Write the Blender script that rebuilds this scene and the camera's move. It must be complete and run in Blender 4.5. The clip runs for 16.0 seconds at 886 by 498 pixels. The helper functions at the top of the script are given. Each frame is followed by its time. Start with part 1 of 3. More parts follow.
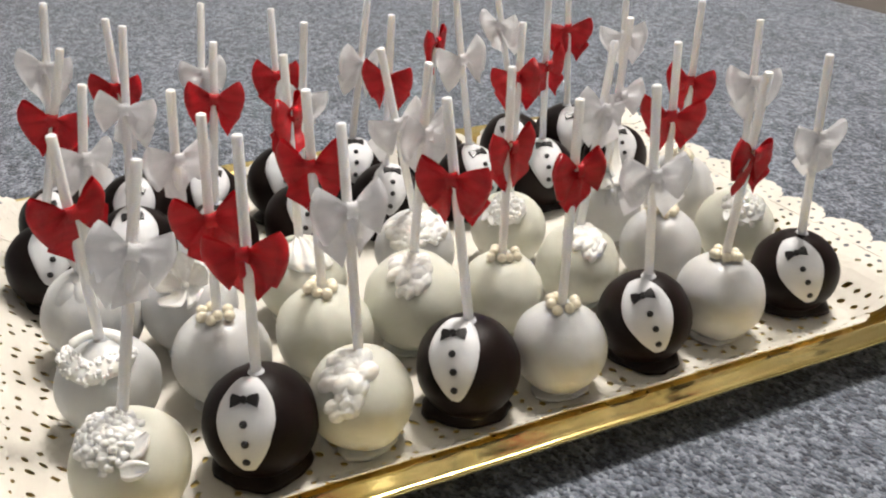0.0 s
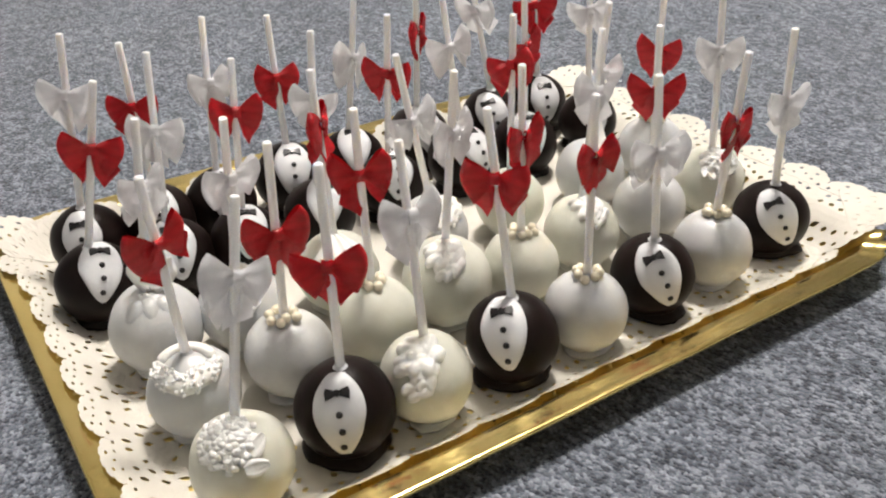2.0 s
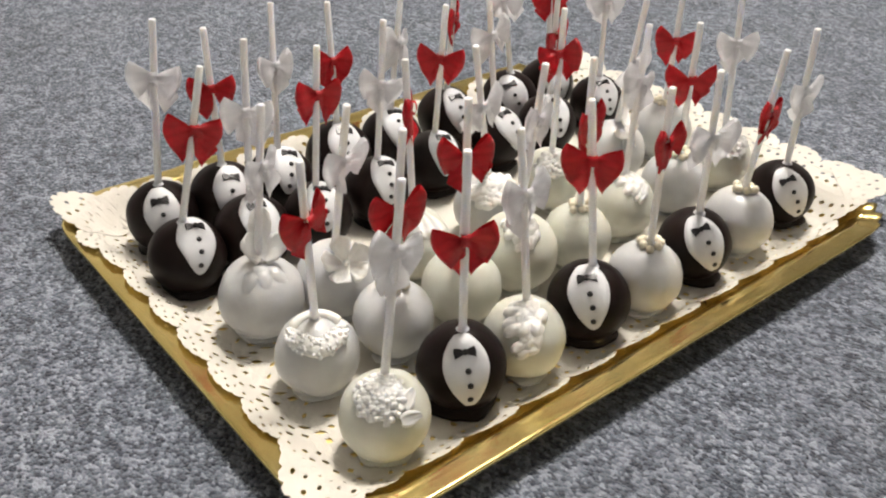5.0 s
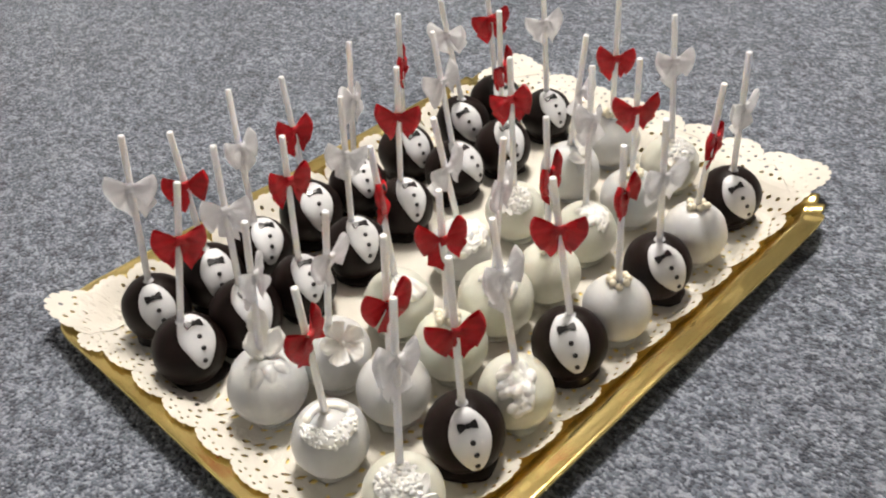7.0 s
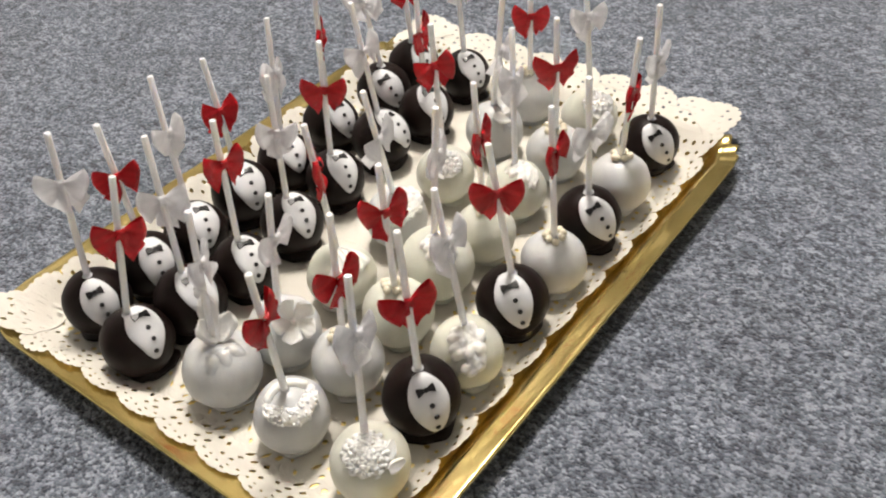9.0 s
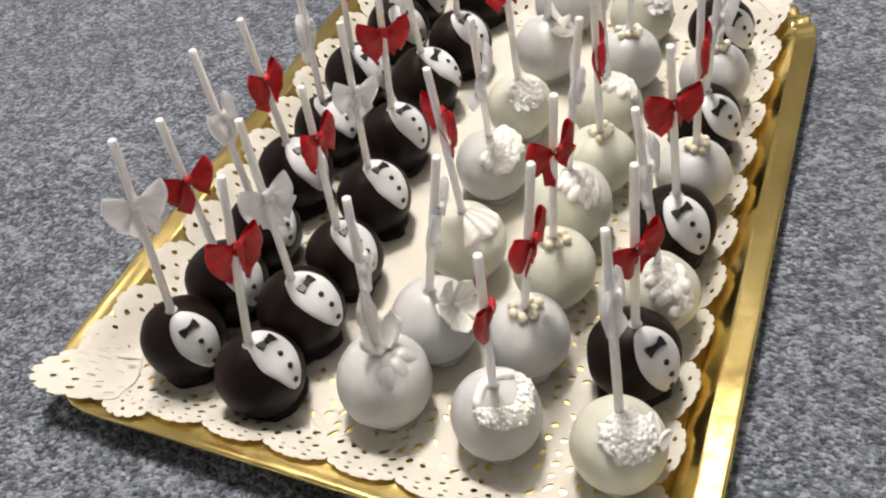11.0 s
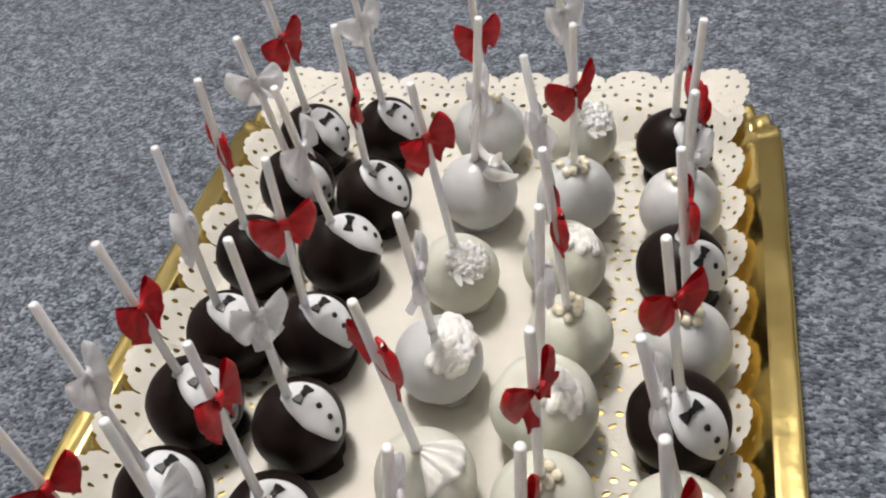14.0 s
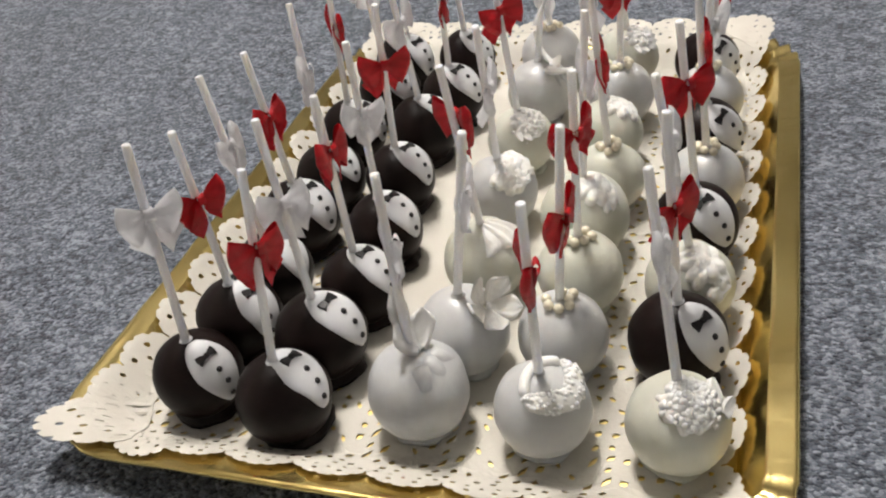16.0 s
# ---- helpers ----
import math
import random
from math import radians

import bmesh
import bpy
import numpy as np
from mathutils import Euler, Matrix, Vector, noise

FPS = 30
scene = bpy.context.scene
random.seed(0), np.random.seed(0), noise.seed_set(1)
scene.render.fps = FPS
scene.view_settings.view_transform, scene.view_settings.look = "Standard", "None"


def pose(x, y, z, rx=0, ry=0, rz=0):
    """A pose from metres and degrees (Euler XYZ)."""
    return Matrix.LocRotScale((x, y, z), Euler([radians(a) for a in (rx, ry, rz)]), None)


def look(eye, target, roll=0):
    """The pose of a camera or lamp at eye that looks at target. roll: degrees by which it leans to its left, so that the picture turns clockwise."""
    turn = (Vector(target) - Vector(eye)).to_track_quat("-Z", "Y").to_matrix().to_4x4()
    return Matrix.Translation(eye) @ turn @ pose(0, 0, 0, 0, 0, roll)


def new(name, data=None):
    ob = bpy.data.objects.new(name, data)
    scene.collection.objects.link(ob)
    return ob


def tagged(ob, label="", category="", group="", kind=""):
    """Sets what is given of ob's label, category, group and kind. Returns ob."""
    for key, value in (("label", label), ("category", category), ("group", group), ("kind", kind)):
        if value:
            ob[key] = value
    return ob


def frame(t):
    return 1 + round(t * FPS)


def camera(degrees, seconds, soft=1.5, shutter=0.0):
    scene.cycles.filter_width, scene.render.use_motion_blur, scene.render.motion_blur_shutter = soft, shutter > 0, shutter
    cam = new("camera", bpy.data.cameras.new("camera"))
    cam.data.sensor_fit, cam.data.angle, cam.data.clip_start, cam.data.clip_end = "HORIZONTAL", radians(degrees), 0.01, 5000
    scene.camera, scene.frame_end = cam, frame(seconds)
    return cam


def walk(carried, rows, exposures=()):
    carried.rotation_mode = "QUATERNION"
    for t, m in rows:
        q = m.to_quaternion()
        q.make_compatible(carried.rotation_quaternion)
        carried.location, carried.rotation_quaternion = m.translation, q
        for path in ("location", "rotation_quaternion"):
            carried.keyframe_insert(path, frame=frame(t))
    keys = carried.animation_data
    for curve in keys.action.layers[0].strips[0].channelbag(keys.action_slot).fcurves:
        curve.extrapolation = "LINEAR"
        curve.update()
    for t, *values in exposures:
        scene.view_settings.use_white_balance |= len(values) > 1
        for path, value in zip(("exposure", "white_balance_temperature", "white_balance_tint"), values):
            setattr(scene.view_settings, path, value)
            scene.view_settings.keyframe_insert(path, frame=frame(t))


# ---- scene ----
U = 0.04            # metres: the diameter of one cake pop, the module of the layout
cam = camera(51.02, 16.0, soft=2.1)
# seconds, eye in metres, yaw (left from +y), pitch, roll in degrees
PATH = [
    (0, 0.2744, -0.0512, 0.2317, 64.69, -26.96, 0.18),
    (0.5, 0.2744, -0.0702, 0.2450, 63.47, -27.21, -0.88),
    (1, 0.2781, -0.0844, 0.2563, 62.01, -27.98, -1.31),
    (1.5, 0.2784, -0.1008, 0.2698, 61.09, -29.06, -2.50),
    (2, 0.2729, -0.1105, 0.2717, 58.74, -30.81, -2.71),
    (2.5, 0.2681, -0.1142, 0.2777, 57.18, -31.02, -3.43),
    (3, 0.2668, -0.1370, 0.2739, 57.06, -30.78, -2.16),
    (3.5, 0.2615, -0.1585, 0.2814, 55.50, -29.99, -1.68),
    (3.7, 0.2600, -0.1700, 0.2857, 54.84, -29.98, -1.24),
    (5.8, 0.2323, -0.2182, 0.3254, 47.83, -35.06, 0.22),
    (6, 0.2283, -0.2161, 0.3360, 47.47, -35.47, -0.73),
    (6.5, 0.2233, -0.2127, 0.3580, 47.29, -36.39, -3.34),
    (7, 0.2256, -0.2089, 0.3823, 47.28, -37.83, -4.79),
    (7.5, 0.2320, -0.2083, 0.4029, 47.37, -38.58, -5.64),
    (8, 0.2322, -0.2055, 0.4055, 46.42, -38.99, -5.53),
    (8.5, 0.2302, -0.2095, 0.3987, 41.00, -40.81, -4.23),
    (9, 0.2169, -0.2213, 0.3982, 40.68, -41.27, -5.45),
    (9.5, 0.1875, -0.2382, 0.3954, 40.20, -43.30, -5.91),
    (10, 0.1373, -0.2502, 0.3835, 36.61, -45.14, -6.28),
    (10.2, 0.1145, -0.2512, 0.3803, 34.25, -44.77, -6.35),
    (12.3, -0.0022, -0.2300, 0.3321, 22.90, -46.46, -12.65),
    (12.5, -0.0039, -0.2180, 0.3336, 22.52, -46.36, -12.69),
    (13, -0.0095, -0.1757, 0.3416, 21.25, -46.25, -12.79),
    (13.5, -0.0119, -0.1454, 0.3433, 20.44, -45.68, -12.09),
    (14, -0.0074, -0.1355, 0.3448, 19.56, -43.76, -11.19),
    (14.5, 0.0002, -0.1715, 0.3358, 19.83, -41.64, -10.67),
    (15, -0.0004, -0.2011, 0.3089, 20.30, -38.04, -10.77),
    (15.5, 0.0149, -0.2453, 0.3043, 22.35, -37.23, -10.66),
    (15.8, 0.0229, -0.2779, 0.2998, 23.23, -36.20, -10.50),
    (16, 0.0252, -0.2957, 0.2999, 22.99, -35.98, -10.34),
]


def aimed(x, y, z, yaw, pitch, roll):
    a, b = radians(yaw), radians(pitch)
    way = Vector((-math.sin(a) * math.cos(b), math.cos(a) * math.cos(b), math.sin(b)))
    eye = Vector((x, y, z))
    return look(eye, eye + way, roll)


EXPOSURES = [(0.0, 0.03, 6400, 10), (3.7, 0.04, 6450, 10), (8.0, 0.04, 6520, 10), (10.2, -0.02, 6520, 10), (12.5, -0.20, 6250, 10), (13.3, -0.34, 6150, 10),
             (14.5, -0.32, 6220, 10), (16.0, -0.27, 6350, 10)]
walk(cam, [(t, aimed(*r)) for t, *r in PATH], EXPOSURES)

# ---------------------------------------------------------------- light
world = bpy.data.worlds.new("world")
scene.world = world
world.use_nodes = True
world.node_tree.nodes["Background"].inputs[0].default_value = (0.9, 0.95, 1.0, 1)
world.node_tree.nodes["Background"].inputs[1].default_value = 0.05


# Overhead key light, placed by shadow direction; its fixture is unseen and added.
LAMP_AT = Vector((-0.42, 0.64, 2.06))
bulb = bpy.data.lights.new("overhead_light", "POINT")
bulb.energy, bulb.color, bulb.shadow_soft_size = 192, (1.0, 0.925, 0.855), 0.16
new("overhead_light", bulb).location = LAMP_AT

# ---------------------------------------------------------------- materials


def material(name, color, rough=0.5, metal=0.0, **more):
    m = bpy.data.materials.new(name)
    m.use_nodes = True
    b = m.node_tree.nodes["Principled BSDF"]
    b.inputs["Base Color"].default_value = (*color, 1)
    b.inputs["Roughness"].default_value = rough
    b.inputs["Metallic"].default_value = metal
    for key, value in more.items():
        b.inputs[key.replace("_", " ")].default_value = value
    return m, m.node_tree, b


def node(tree, kind, **sets):
    n = tree.nodes.new(kind)
    for k, v in sets.items():
        if k == "blend_type":
            n.blend_type = v
        elif k == "data_type":
            n.data_type = v
        elif k == "operation":
            n.operation = v
        elif k == "feature":
            n.feature = v
        else:
            n.inputs[k].default_value = v
    return n


def mottled(m, tree, b, colors, scale, bump=0.2, bump_scale=None, detail=4.0, distance=0.001, spread=(0.35, 0.65)):
    """Noise between two or more colours, with a finer noise as relief."""
    co = node(tree, "ShaderNodeTexCoord")
    n1 = node(tree, "ShaderNodeTexNoise", Scale=scale, Detail=detail)
    ramp = node(tree, "ShaderNodeValToRGB")
    el = ramp.color_ramp.elements
    el[0].position, el[1].position = spread
    el[0].color, el[1].color = (*colors[0], 1), (*colors[1], 1)
    tree.links.new(co.outputs["Object"], n1.inputs["Vector"])
    tree.links.new(n1.outputs["Fac"], ramp.inputs[0])
    tree.links.new(ramp.outputs[0], b.inputs["Base Color"])
    n2 = node(tree, "ShaderNodeTexNoise", Scale=bump_scale or scale * 6, Detail=3.0)
    tree.links.new(co.outputs["Object"], n2.inputs["Vector"])
    bp = node(tree, "ShaderNodeBump", Strength=bump, Distance=distance)
    tree.links.new(n2.outputs["Fac"], bp.inputs["Height"])
    tree.links.new(bp.outputs[0], b.inputs["Normal"])
    return co, n1, ramp


M = {}


def make(key, color, rough=0.5, metal=0.0, mott=None, **more):
    m, tree, b = material(key, color, rough, metal, **more)
    if mott:
        mottled(m, tree, b, *mott[0], **mott[1])
    M[key] = m
    return m, tree, b


make("white_chocolate", (0.6, 0.6, 0.58), 0.33, mott=([((0.50, 0.51, 0.52), (0.59, 0.595, 0.585)), 55], dict(bump=0.16, bump_scale=90, distance=0.0012)), Subsurface_Weight=0.6, Subsurface_Scale=0.007, Subsurface_Radius=(1.0, 0.9, 0.75))
make("ivory_chocolate", (0.66, 0.65, 0.55), 0.38, mott=([((0.555, 0.562, 0.485), (0.645, 0.648, 0.575)), 50], dict(bump=0.16, bump_scale=80, distance=0.0012)), Subsurface_Weight=0.6, Subsurface_Scale=0.008, Subsurface_Radius=(1.0, 0.9, 0.75))
make("dark_chocolate", (0.016, 0.008, 0.007), 0.45, mott=([((0.006, 0.003, 0.0026), (0.011, 0.0056, 0.0046)), 70], dict(bump=0.10, bump_scale=110, distance=0.001)), Specular_IOR_Level=0.15)
make("shirt_icing", (0.66, 0.67, 0.69), 0.5, mott=([((0.60, 0.62, 0.65), (0.68, 0.69, 0.70)), 90], dict(bump=0.06, bump_scale=200, distance=0.0005)))
make("black_icing", (0.012, 0.011, 0.012), 0.3)
make("sugar_icing", (0.80, 0.79, 0.74), 0.45, mott=([((0.82, 0.815, 0.78), (0.89, 0.885, 0.85)), 160], dict(bump=0.2, bump_scale=420, distance=0.0008)), Subsurface_Weight=0.4, Subsurface_Scale=0.002, Subsurface_Radius=(1.0, 0.9, 0.75))
make("sugar_grain", (0.84, 0.84, 0.82), 0.22, mott=([((0.84, 0.84, 0.82), (0.92, 0.92, 0.90)), 260], dict(bump=0.2, bump_scale=700, distance=0.0004)), Specular_IOR_Level=0.6, Subsurface_Weight=0.2, Subsurface_Scale=0.001, Subsurface_Radius=(1.0, 0.9, 0.75))
make("pearl_sugar", (0.80, 0.74, 0.58), 0.16, Coat_Weight=0.6)
make("stick_paper", (0.84, 0.84, 0.84), 0.40, mott=([((0.88, 0.88, 0.885), (0.93, 0.93, 0.935)), 120], dict(bump=0.05, bump_scale=300, distance=0.0004)), Subsurface_Weight=0.8, Subsurface_Scale=0.006, Subsurface_Radius=(1.0, 0.9, 0.75))


def satin(key, color, dark, through_light=0.38):
    m, tree, b = material(key, color, 0.23, Sheen_Weight=0.06, Sheen_Roughness=0.4)
    b.inputs["Anisotropic"].default_value = 0.5
    co = node(tree, "ShaderNodeTexCoord")
    n = node(tree, "ShaderNodeTexNoise", Scale=60.0, Detail=3.0)
    mp = node(tree, "ShaderNodeMapping")
    mp.inputs["Scale"].default_value = (1.0, 1.0, 6.0)
    ramp = node(tree, "ShaderNodeValToRGB")
    el = ramp.color_ramp.elements
    el[0].position, el[1].position = 0.3, 0.65
    el[0].color, el[1].color = (*dark, 1), (*color, 1)
    tree.links.new(co.outputs["Object"], mp.inputs["Vector"])
    tree.links.new(mp.outputs[0], n.inputs["Vector"])
    tree.links.new(n.outputs["Fac"], ramp.inputs[0])
    tree.links.new(ramp.outputs[0], b.inputs["Base Color"])
    w = node(tree, "ShaderNodeTexNoise", Scale=900.0, Detail=2.0)
    tree.links.new(mp.outputs[0], w.inputs["Vector"])
    mix = node(tree, "ShaderNodeMath", operation="ADD")
    tree.links.new(n.outputs["Fac"], mix.inputs[0])
    tree.links.new(w.outputs["Fac"], mix.inputs[1])
    bp = node(tree, "ShaderNodeBump", Strength=0.4, Distance=0.0014)
    tree.links.new(mix.outputs[0], bp.inputs["Height"])
    tree.links.new(bp.outputs[0], b.inputs["Normal"])
    glow = node(tree, "ShaderNodeBsdfTranslucent")
    both = node(tree, "ShaderNodeMixShader", Fac=through_light)
    tree.links.new(ramp.outputs[0], glow.inputs[0])
    tree.links.new(b.outputs[0], both.inputs[1])
    tree.links.new(glow.outputs[0], both.inputs[2])
    tree.links.new(both.outputs[0], tree.nodes["Material Output"].inputs[0])
    M[key] = m


satin("red_satin", (0.60, 0.007, 0.014), (0.47, 0.005, 0.010), 0.16)
satin("white_satin", (0.93, 0.93, 0.95), (0.87, 0.88, 0.90), 0.46)

# gold card of the tray: thin foil, softly dented
m, tree, b = material("gold_foil", (0.90, 0.70, 0.28), 0.2, 1.0)
co = node(tree, "ShaderNodeTexCoord")
n1 = node(tree, "ShaderNodeTexNoise", Scale=18.0, Detail=4.0)
ramp = node(tree, "ShaderNodeValToRGB")
ramp.color_ramp.elements[0].color, ramp.color_ramp.elements[1].color = (0.86, 0.62, 0.17, 1), (1.0, 0.84, 0.40, 1)
n2 = node(tree, "ShaderNodeTexNoise", Scale=45.0, Detail=3.0)
bp = node(tree, "ShaderNodeBump", Strength=0.32, Distance=0.0022)
rr = node(tree, "ShaderNodeMapRange")
rr.inputs["To Min"].default_value, rr.inputs["To Max"].default_value = 0.13, 0.28
for a, c in ((co.outputs["Object"], n1.inputs["Vector"]), (co.outputs["Object"], n2.inputs["Vector"]), (n1.outputs["Fac"], ramp.inputs[0]),
             (ramp.outputs[0], b.inputs["Base Color"]), (n2.outputs["Fac"], bp.inputs["Height"]), (bp.outputs[0], b.inputs["Normal"]),
             (n1.outputs["Fac"], rr.inputs["Value"]), (rr.outputs[0], b.inputs["Roughness"])):
    tree.links.new(a, c)
M["gold_foil"] = m
# Same foil, lightened in colour to offset the shade beneath the doily.
make("gold_foil_bright", (0.95, 0.8, 0.4), 0.36, 1.0, mott=([((0.93, 0.72, 0.24), (1.0, 0.84, 0.38)), 20], dict(bump=0.3, bump_scale=40, distance=0.0015)))

make("doily_paper", (0.74, 0.69, 0.58), 0.8, mott=([((0.545, 0.522, 0.457), (0.615, 0.592, 0.527)), 30], dict(bump=0.25, bump_scale=700, distance=0.0004)))
# Paints of the unseen room shell, kept pale for bounced fill.
make("wall_paint", (0.42, 0.43, 0.44), 0.8, mott=([((0.72, 0.72, 0.71), (0.77, 0.77, 0.76)), 2], dict(bump=0.1, bump_scale=120)))
make("ceiling_paint", (0.58, 0.57, 0.55), 0.85, mott=([((0.72, 0.71, 0.69), (0.77, 0.76, 0.74)), 3], dict(bump=0.1, bump_scale=150)))
make("floor_tile", (0.13, 0.11, 0.095), 0.8, mott=([((0.05, 0.042, 0.036), (0.08, 0.068, 0.058)), 14], dict(bump=0.1, bump_scale=80)))
make("lamp_metal", (0.7, 0.7, 0.7), 0.4, 0.6)
# Glow of the added lamp's shade, for broader soft fill.
m, tree, b = material("lamp_glass", (0.9, 0.88, 0.84), 0.4)
b.inputs["Emission Color"].default_value = (1.0, 0.9, 0.78, 1)
b.inputs["Emission Strength"].default_value = 4.0
M["lamp_glass"] = m

# looped carpet: blue-grey heather of pale, mid and dark loops
m, tree, b = material("carpet_loops", (0.25, 0.27, 0.3), 0.95, Sheen_Weight=0.15, Sheen_Roughness=0.6)
co = node(tree, "ShaderNodeTexCoord")
warp = node(tree, "ShaderNodeTexNoise", Scale=260.0, Detail=2.0)
vadd = node(tree, "ShaderNodeVectorMath", operation="MULTIPLY_ADD")
vadd.inputs[1].default_value = (0.0013, 0.0013, 0.0013)
rows_ = node(tree, "ShaderNodeVectorMath", operation="MULTIPLY")
rows_.inputs[1].default_value = (0.88, 1.12, 1.0)
vo = node(tree, "ShaderNodeTexVoronoi", Scale=540.0)
vo2 = node(tree, "ShaderNodeTexNoise", Scale=125.0, Detail=5.0, Roughness=0.72)
big = node(tree, "ShaderNodeTexNoise", Scale=9.0, Detail=4.0)
sep = node(tree, "ShaderNodeSeparateColor")
mixv = node(tree, "ShaderNodeMath", operation="MULTIPLY_ADD")
mixv.inputs[1].default_value = 0.40
ramp = node(tree, "ShaderNodeValToRGB")
cr = ramp.color_ramp
for at, col in ((0.49, (0.024, 0.031, 0.045)), (0.62, (0.070, 0.085, 0.111)), (0.76, (0.138, 0.158, 0.194)), (0.92, (0.275, 0.304, 0.355))):
    e = cr.elements.new(at)
    e.color = (*col, 1)
cr.elements.remove(cr.elements[0])
cr.elements.remove(cr.elements[-1])
tone = node(tree, "ShaderNodeMix", data_type="RGBA", blend_type="MULTIPLY")
tone.inputs[0].default_value = 1.0
tr = node(tree, "ShaderNodeMapRange")
tr.inputs["From Min"].default_value, tr.inputs["From Max"].default_value = 0.3, 0.7
tr.inputs["To Min"].default_value, tr.inputs["To Max"].default_value = 0.84, 1.14
bp = node(tree, "ShaderNodeBump", Strength=0.9, Distance=0.002)
bp.invert = True
fine = node(tree, "ShaderNodeTexNoise", Scale=1500.0, Detail=2.0)
hadd = node(tree, "ShaderNodeMath", operation="MULTIPLY_ADD")
hadd.inputs[1].default_value = 0.35
L = tree.links.new
L(co.outputs["Object"], warp.inputs["Vector"])
L(warp.outputs["Color"], vadd.inputs[0])
L(co.outputs["Object"], vadd.inputs[2])
L(vadd.outputs[0], rows_.inputs[0])
for t_ in (vo, vo2, fine):
    L(rows_.outputs[0], t_.inputs["Vector"])
L(co.outputs["Object"], big.inputs["Vector"])
L(vo.outputs["Color"], sep.inputs[0])
L(sep.outputs[0], mixv.inputs[0])
L(vo2.outputs["Fac"], mixv.inputs[2])
L(mixv.outputs[0], ramp.inputs[0])
L(big.outputs["Fac"], tr.inputs["Value"])
L(ramp.outputs[0], tone.inputs[6])
L(tr.outputs[0], tone.inputs[7])
L(tone.outputs[2], b.inputs["Base Color"])
L(fine.outputs["Fac"], hadd.inputs[0])
L(vo.outputs["Distance"], hadd.inputs[2])
L(hadd.outputs[0], bp.inputs["Height"])
L(bp.outputs[0], b.inputs["Normal"])
M["carpet_loops"] = m

# ---------------------------------------------------------------- helpers for shapes


def shape(name, verts, faces, mat, smooth=True):
    """Mesh data from vertices in modules of U."""
    me = bpy.data.meshes.new(name)
    me.from_pydata([Vector(v) * U for v in verts], [], faces)
    me.materials.append(M[mat])
    if smooth:
        me.polygons.foreach_set("use_smooth", [True] * len(me.polygons))
    me.update()
    return me


def put(name, data, parent=None, m=None, label=""):
    """An object on that mesh data, under its thing; m is in modules of U."""
    ob = new(name, data)
    ob.parent = parent
    if m is not None:
        m = m.copy()
        m.translation *= U
        ob.matrix_basis = m
    if label:
        ob["label"] = label
    return ob


def merged(*pieces):
    vs, fs = [], []
    for v, f in pieces:
        k = len(vs)
        vs += [Vector(p) for p in v]
        fs += [[i + k for i in g] for g in f]
    return vs, fs


def moved(piece, m):
    return [m @ Vector(p) for p in piece[0]], piece[1]


def grid(n, k, fn, close_u=False):
    """A sheet of n x k quads through fn(u, v)."""
    vs = [Vector(fn(i / n, j / k)) for i in range(n + (0 if close_u else 1)) for j in range(k + 1)]
    rows = n if close_u else n + 1
    fs = [[i * (k + 1) + j, (i + 1) % rows * (k + 1) + j, (i + 1) % rows * (k + 1) + j + 1, i * (k + 1) + j + 1] for i in range(n) for j in range(k)]
    return vs, fs


def lathe(profile, n=24):
    """Turned round z: profile of (radius, height) from below upwards."""
    k = len(profile) - 1
    return grid(n, k, lambda u, v: (profile[round(v * k)][0] * math.cos(2 * math.pi * u), profile[round(v * k)][0] * math.sin(2 * math.pi * u), profile[round(v * k)][1]), True)


def ball(r, n=10, k=7, squash=1.0):
    return lathe([(r * math.sin(math.pi * i / k) + 1e-5, -r * squash * math.cos(math.pi * i / k)) for i in range(k + 1)], n)


def tube(points, r, n=8):
    """A round cord through points, closed at both ends by narrowing."""
    vs, fs = [], []
    pts = [Vector(p) for p in points]
    for i, p in enumerate(pts):
        t = (pts[min(i + 1, len(pts) - 1)] - pts[max(i - 1, 0)]).normalized()
        a = t.cross(Vector((0.3, 0.2, 1))).normalized()
        c = t.cross(a)
        rr_ = r * (0.35 if i in (0, len(pts) - 1) else 1.0)
        vs += [p + rr_ * (math.cos(2 * math.pi * j / n) * a + math.sin(2 * math.pi * j / n) * c) for j in range(n)]
    for i in range(len(pts) - 1):
        fs += [[i * n + j, i * n + (j + 1) % n, (i + 1) * n + (j + 1) % n, (i + 1) * n + j] for j in range(n)]
    fs += [list(range(n))[::-1], [(len(pts) - 1) * n + j for j in range(n)]]
    return vs, fs


# ---------------------------------------------------------------- setting
CARPET_Z = -0.09


def slab(x0, y0, x1, y1, z0, z1):
    vs = [(x, y, z) for z in (z0, z1) for x, y in ((x0, y0), (x1, y0), (x1, y1), (x0, y1))]
    return vs, [[3, 2, 1, 0], [4, 5, 6, 7], [0, 1, 5, 4], [1, 2, 6, 5], [2, 3, 7, 6], [3, 0, 4, 7]]


ROOM = (-70, -55, 62, 110)
# Plain brown floor, standing in for the brown strip past the carpet's far edge.
tagged(put("floor", shape("floor", *slab(ROOM[0] - 3, ROOM[1] - 3, ROOM[2] + 3, ROOM[3] + 3, -4, CARPET_Z - 0.16), "floor_tile", False)), "plain brownish floor round the carpet, standing in for a brown strip past it", "floor", kind="structure")
# carpet: one sheet whose far edge runs slantwise behind the tray
EDGE_TURN, CARPET_EDGE = radians(2.0), 21.95
ec, es = math.cos(EDGE_TURN), math.sin(EDGE_TURN)


def carpet_at(u, v):
    p, q = -44 + 84 * u, -40 + (CARPET_EDGE + 40) * v
    return p * ec - q * es, p * es + q * ec, CARPET_Z - (0.12 if u in (0, 1) or v in (0, 1) else 0)


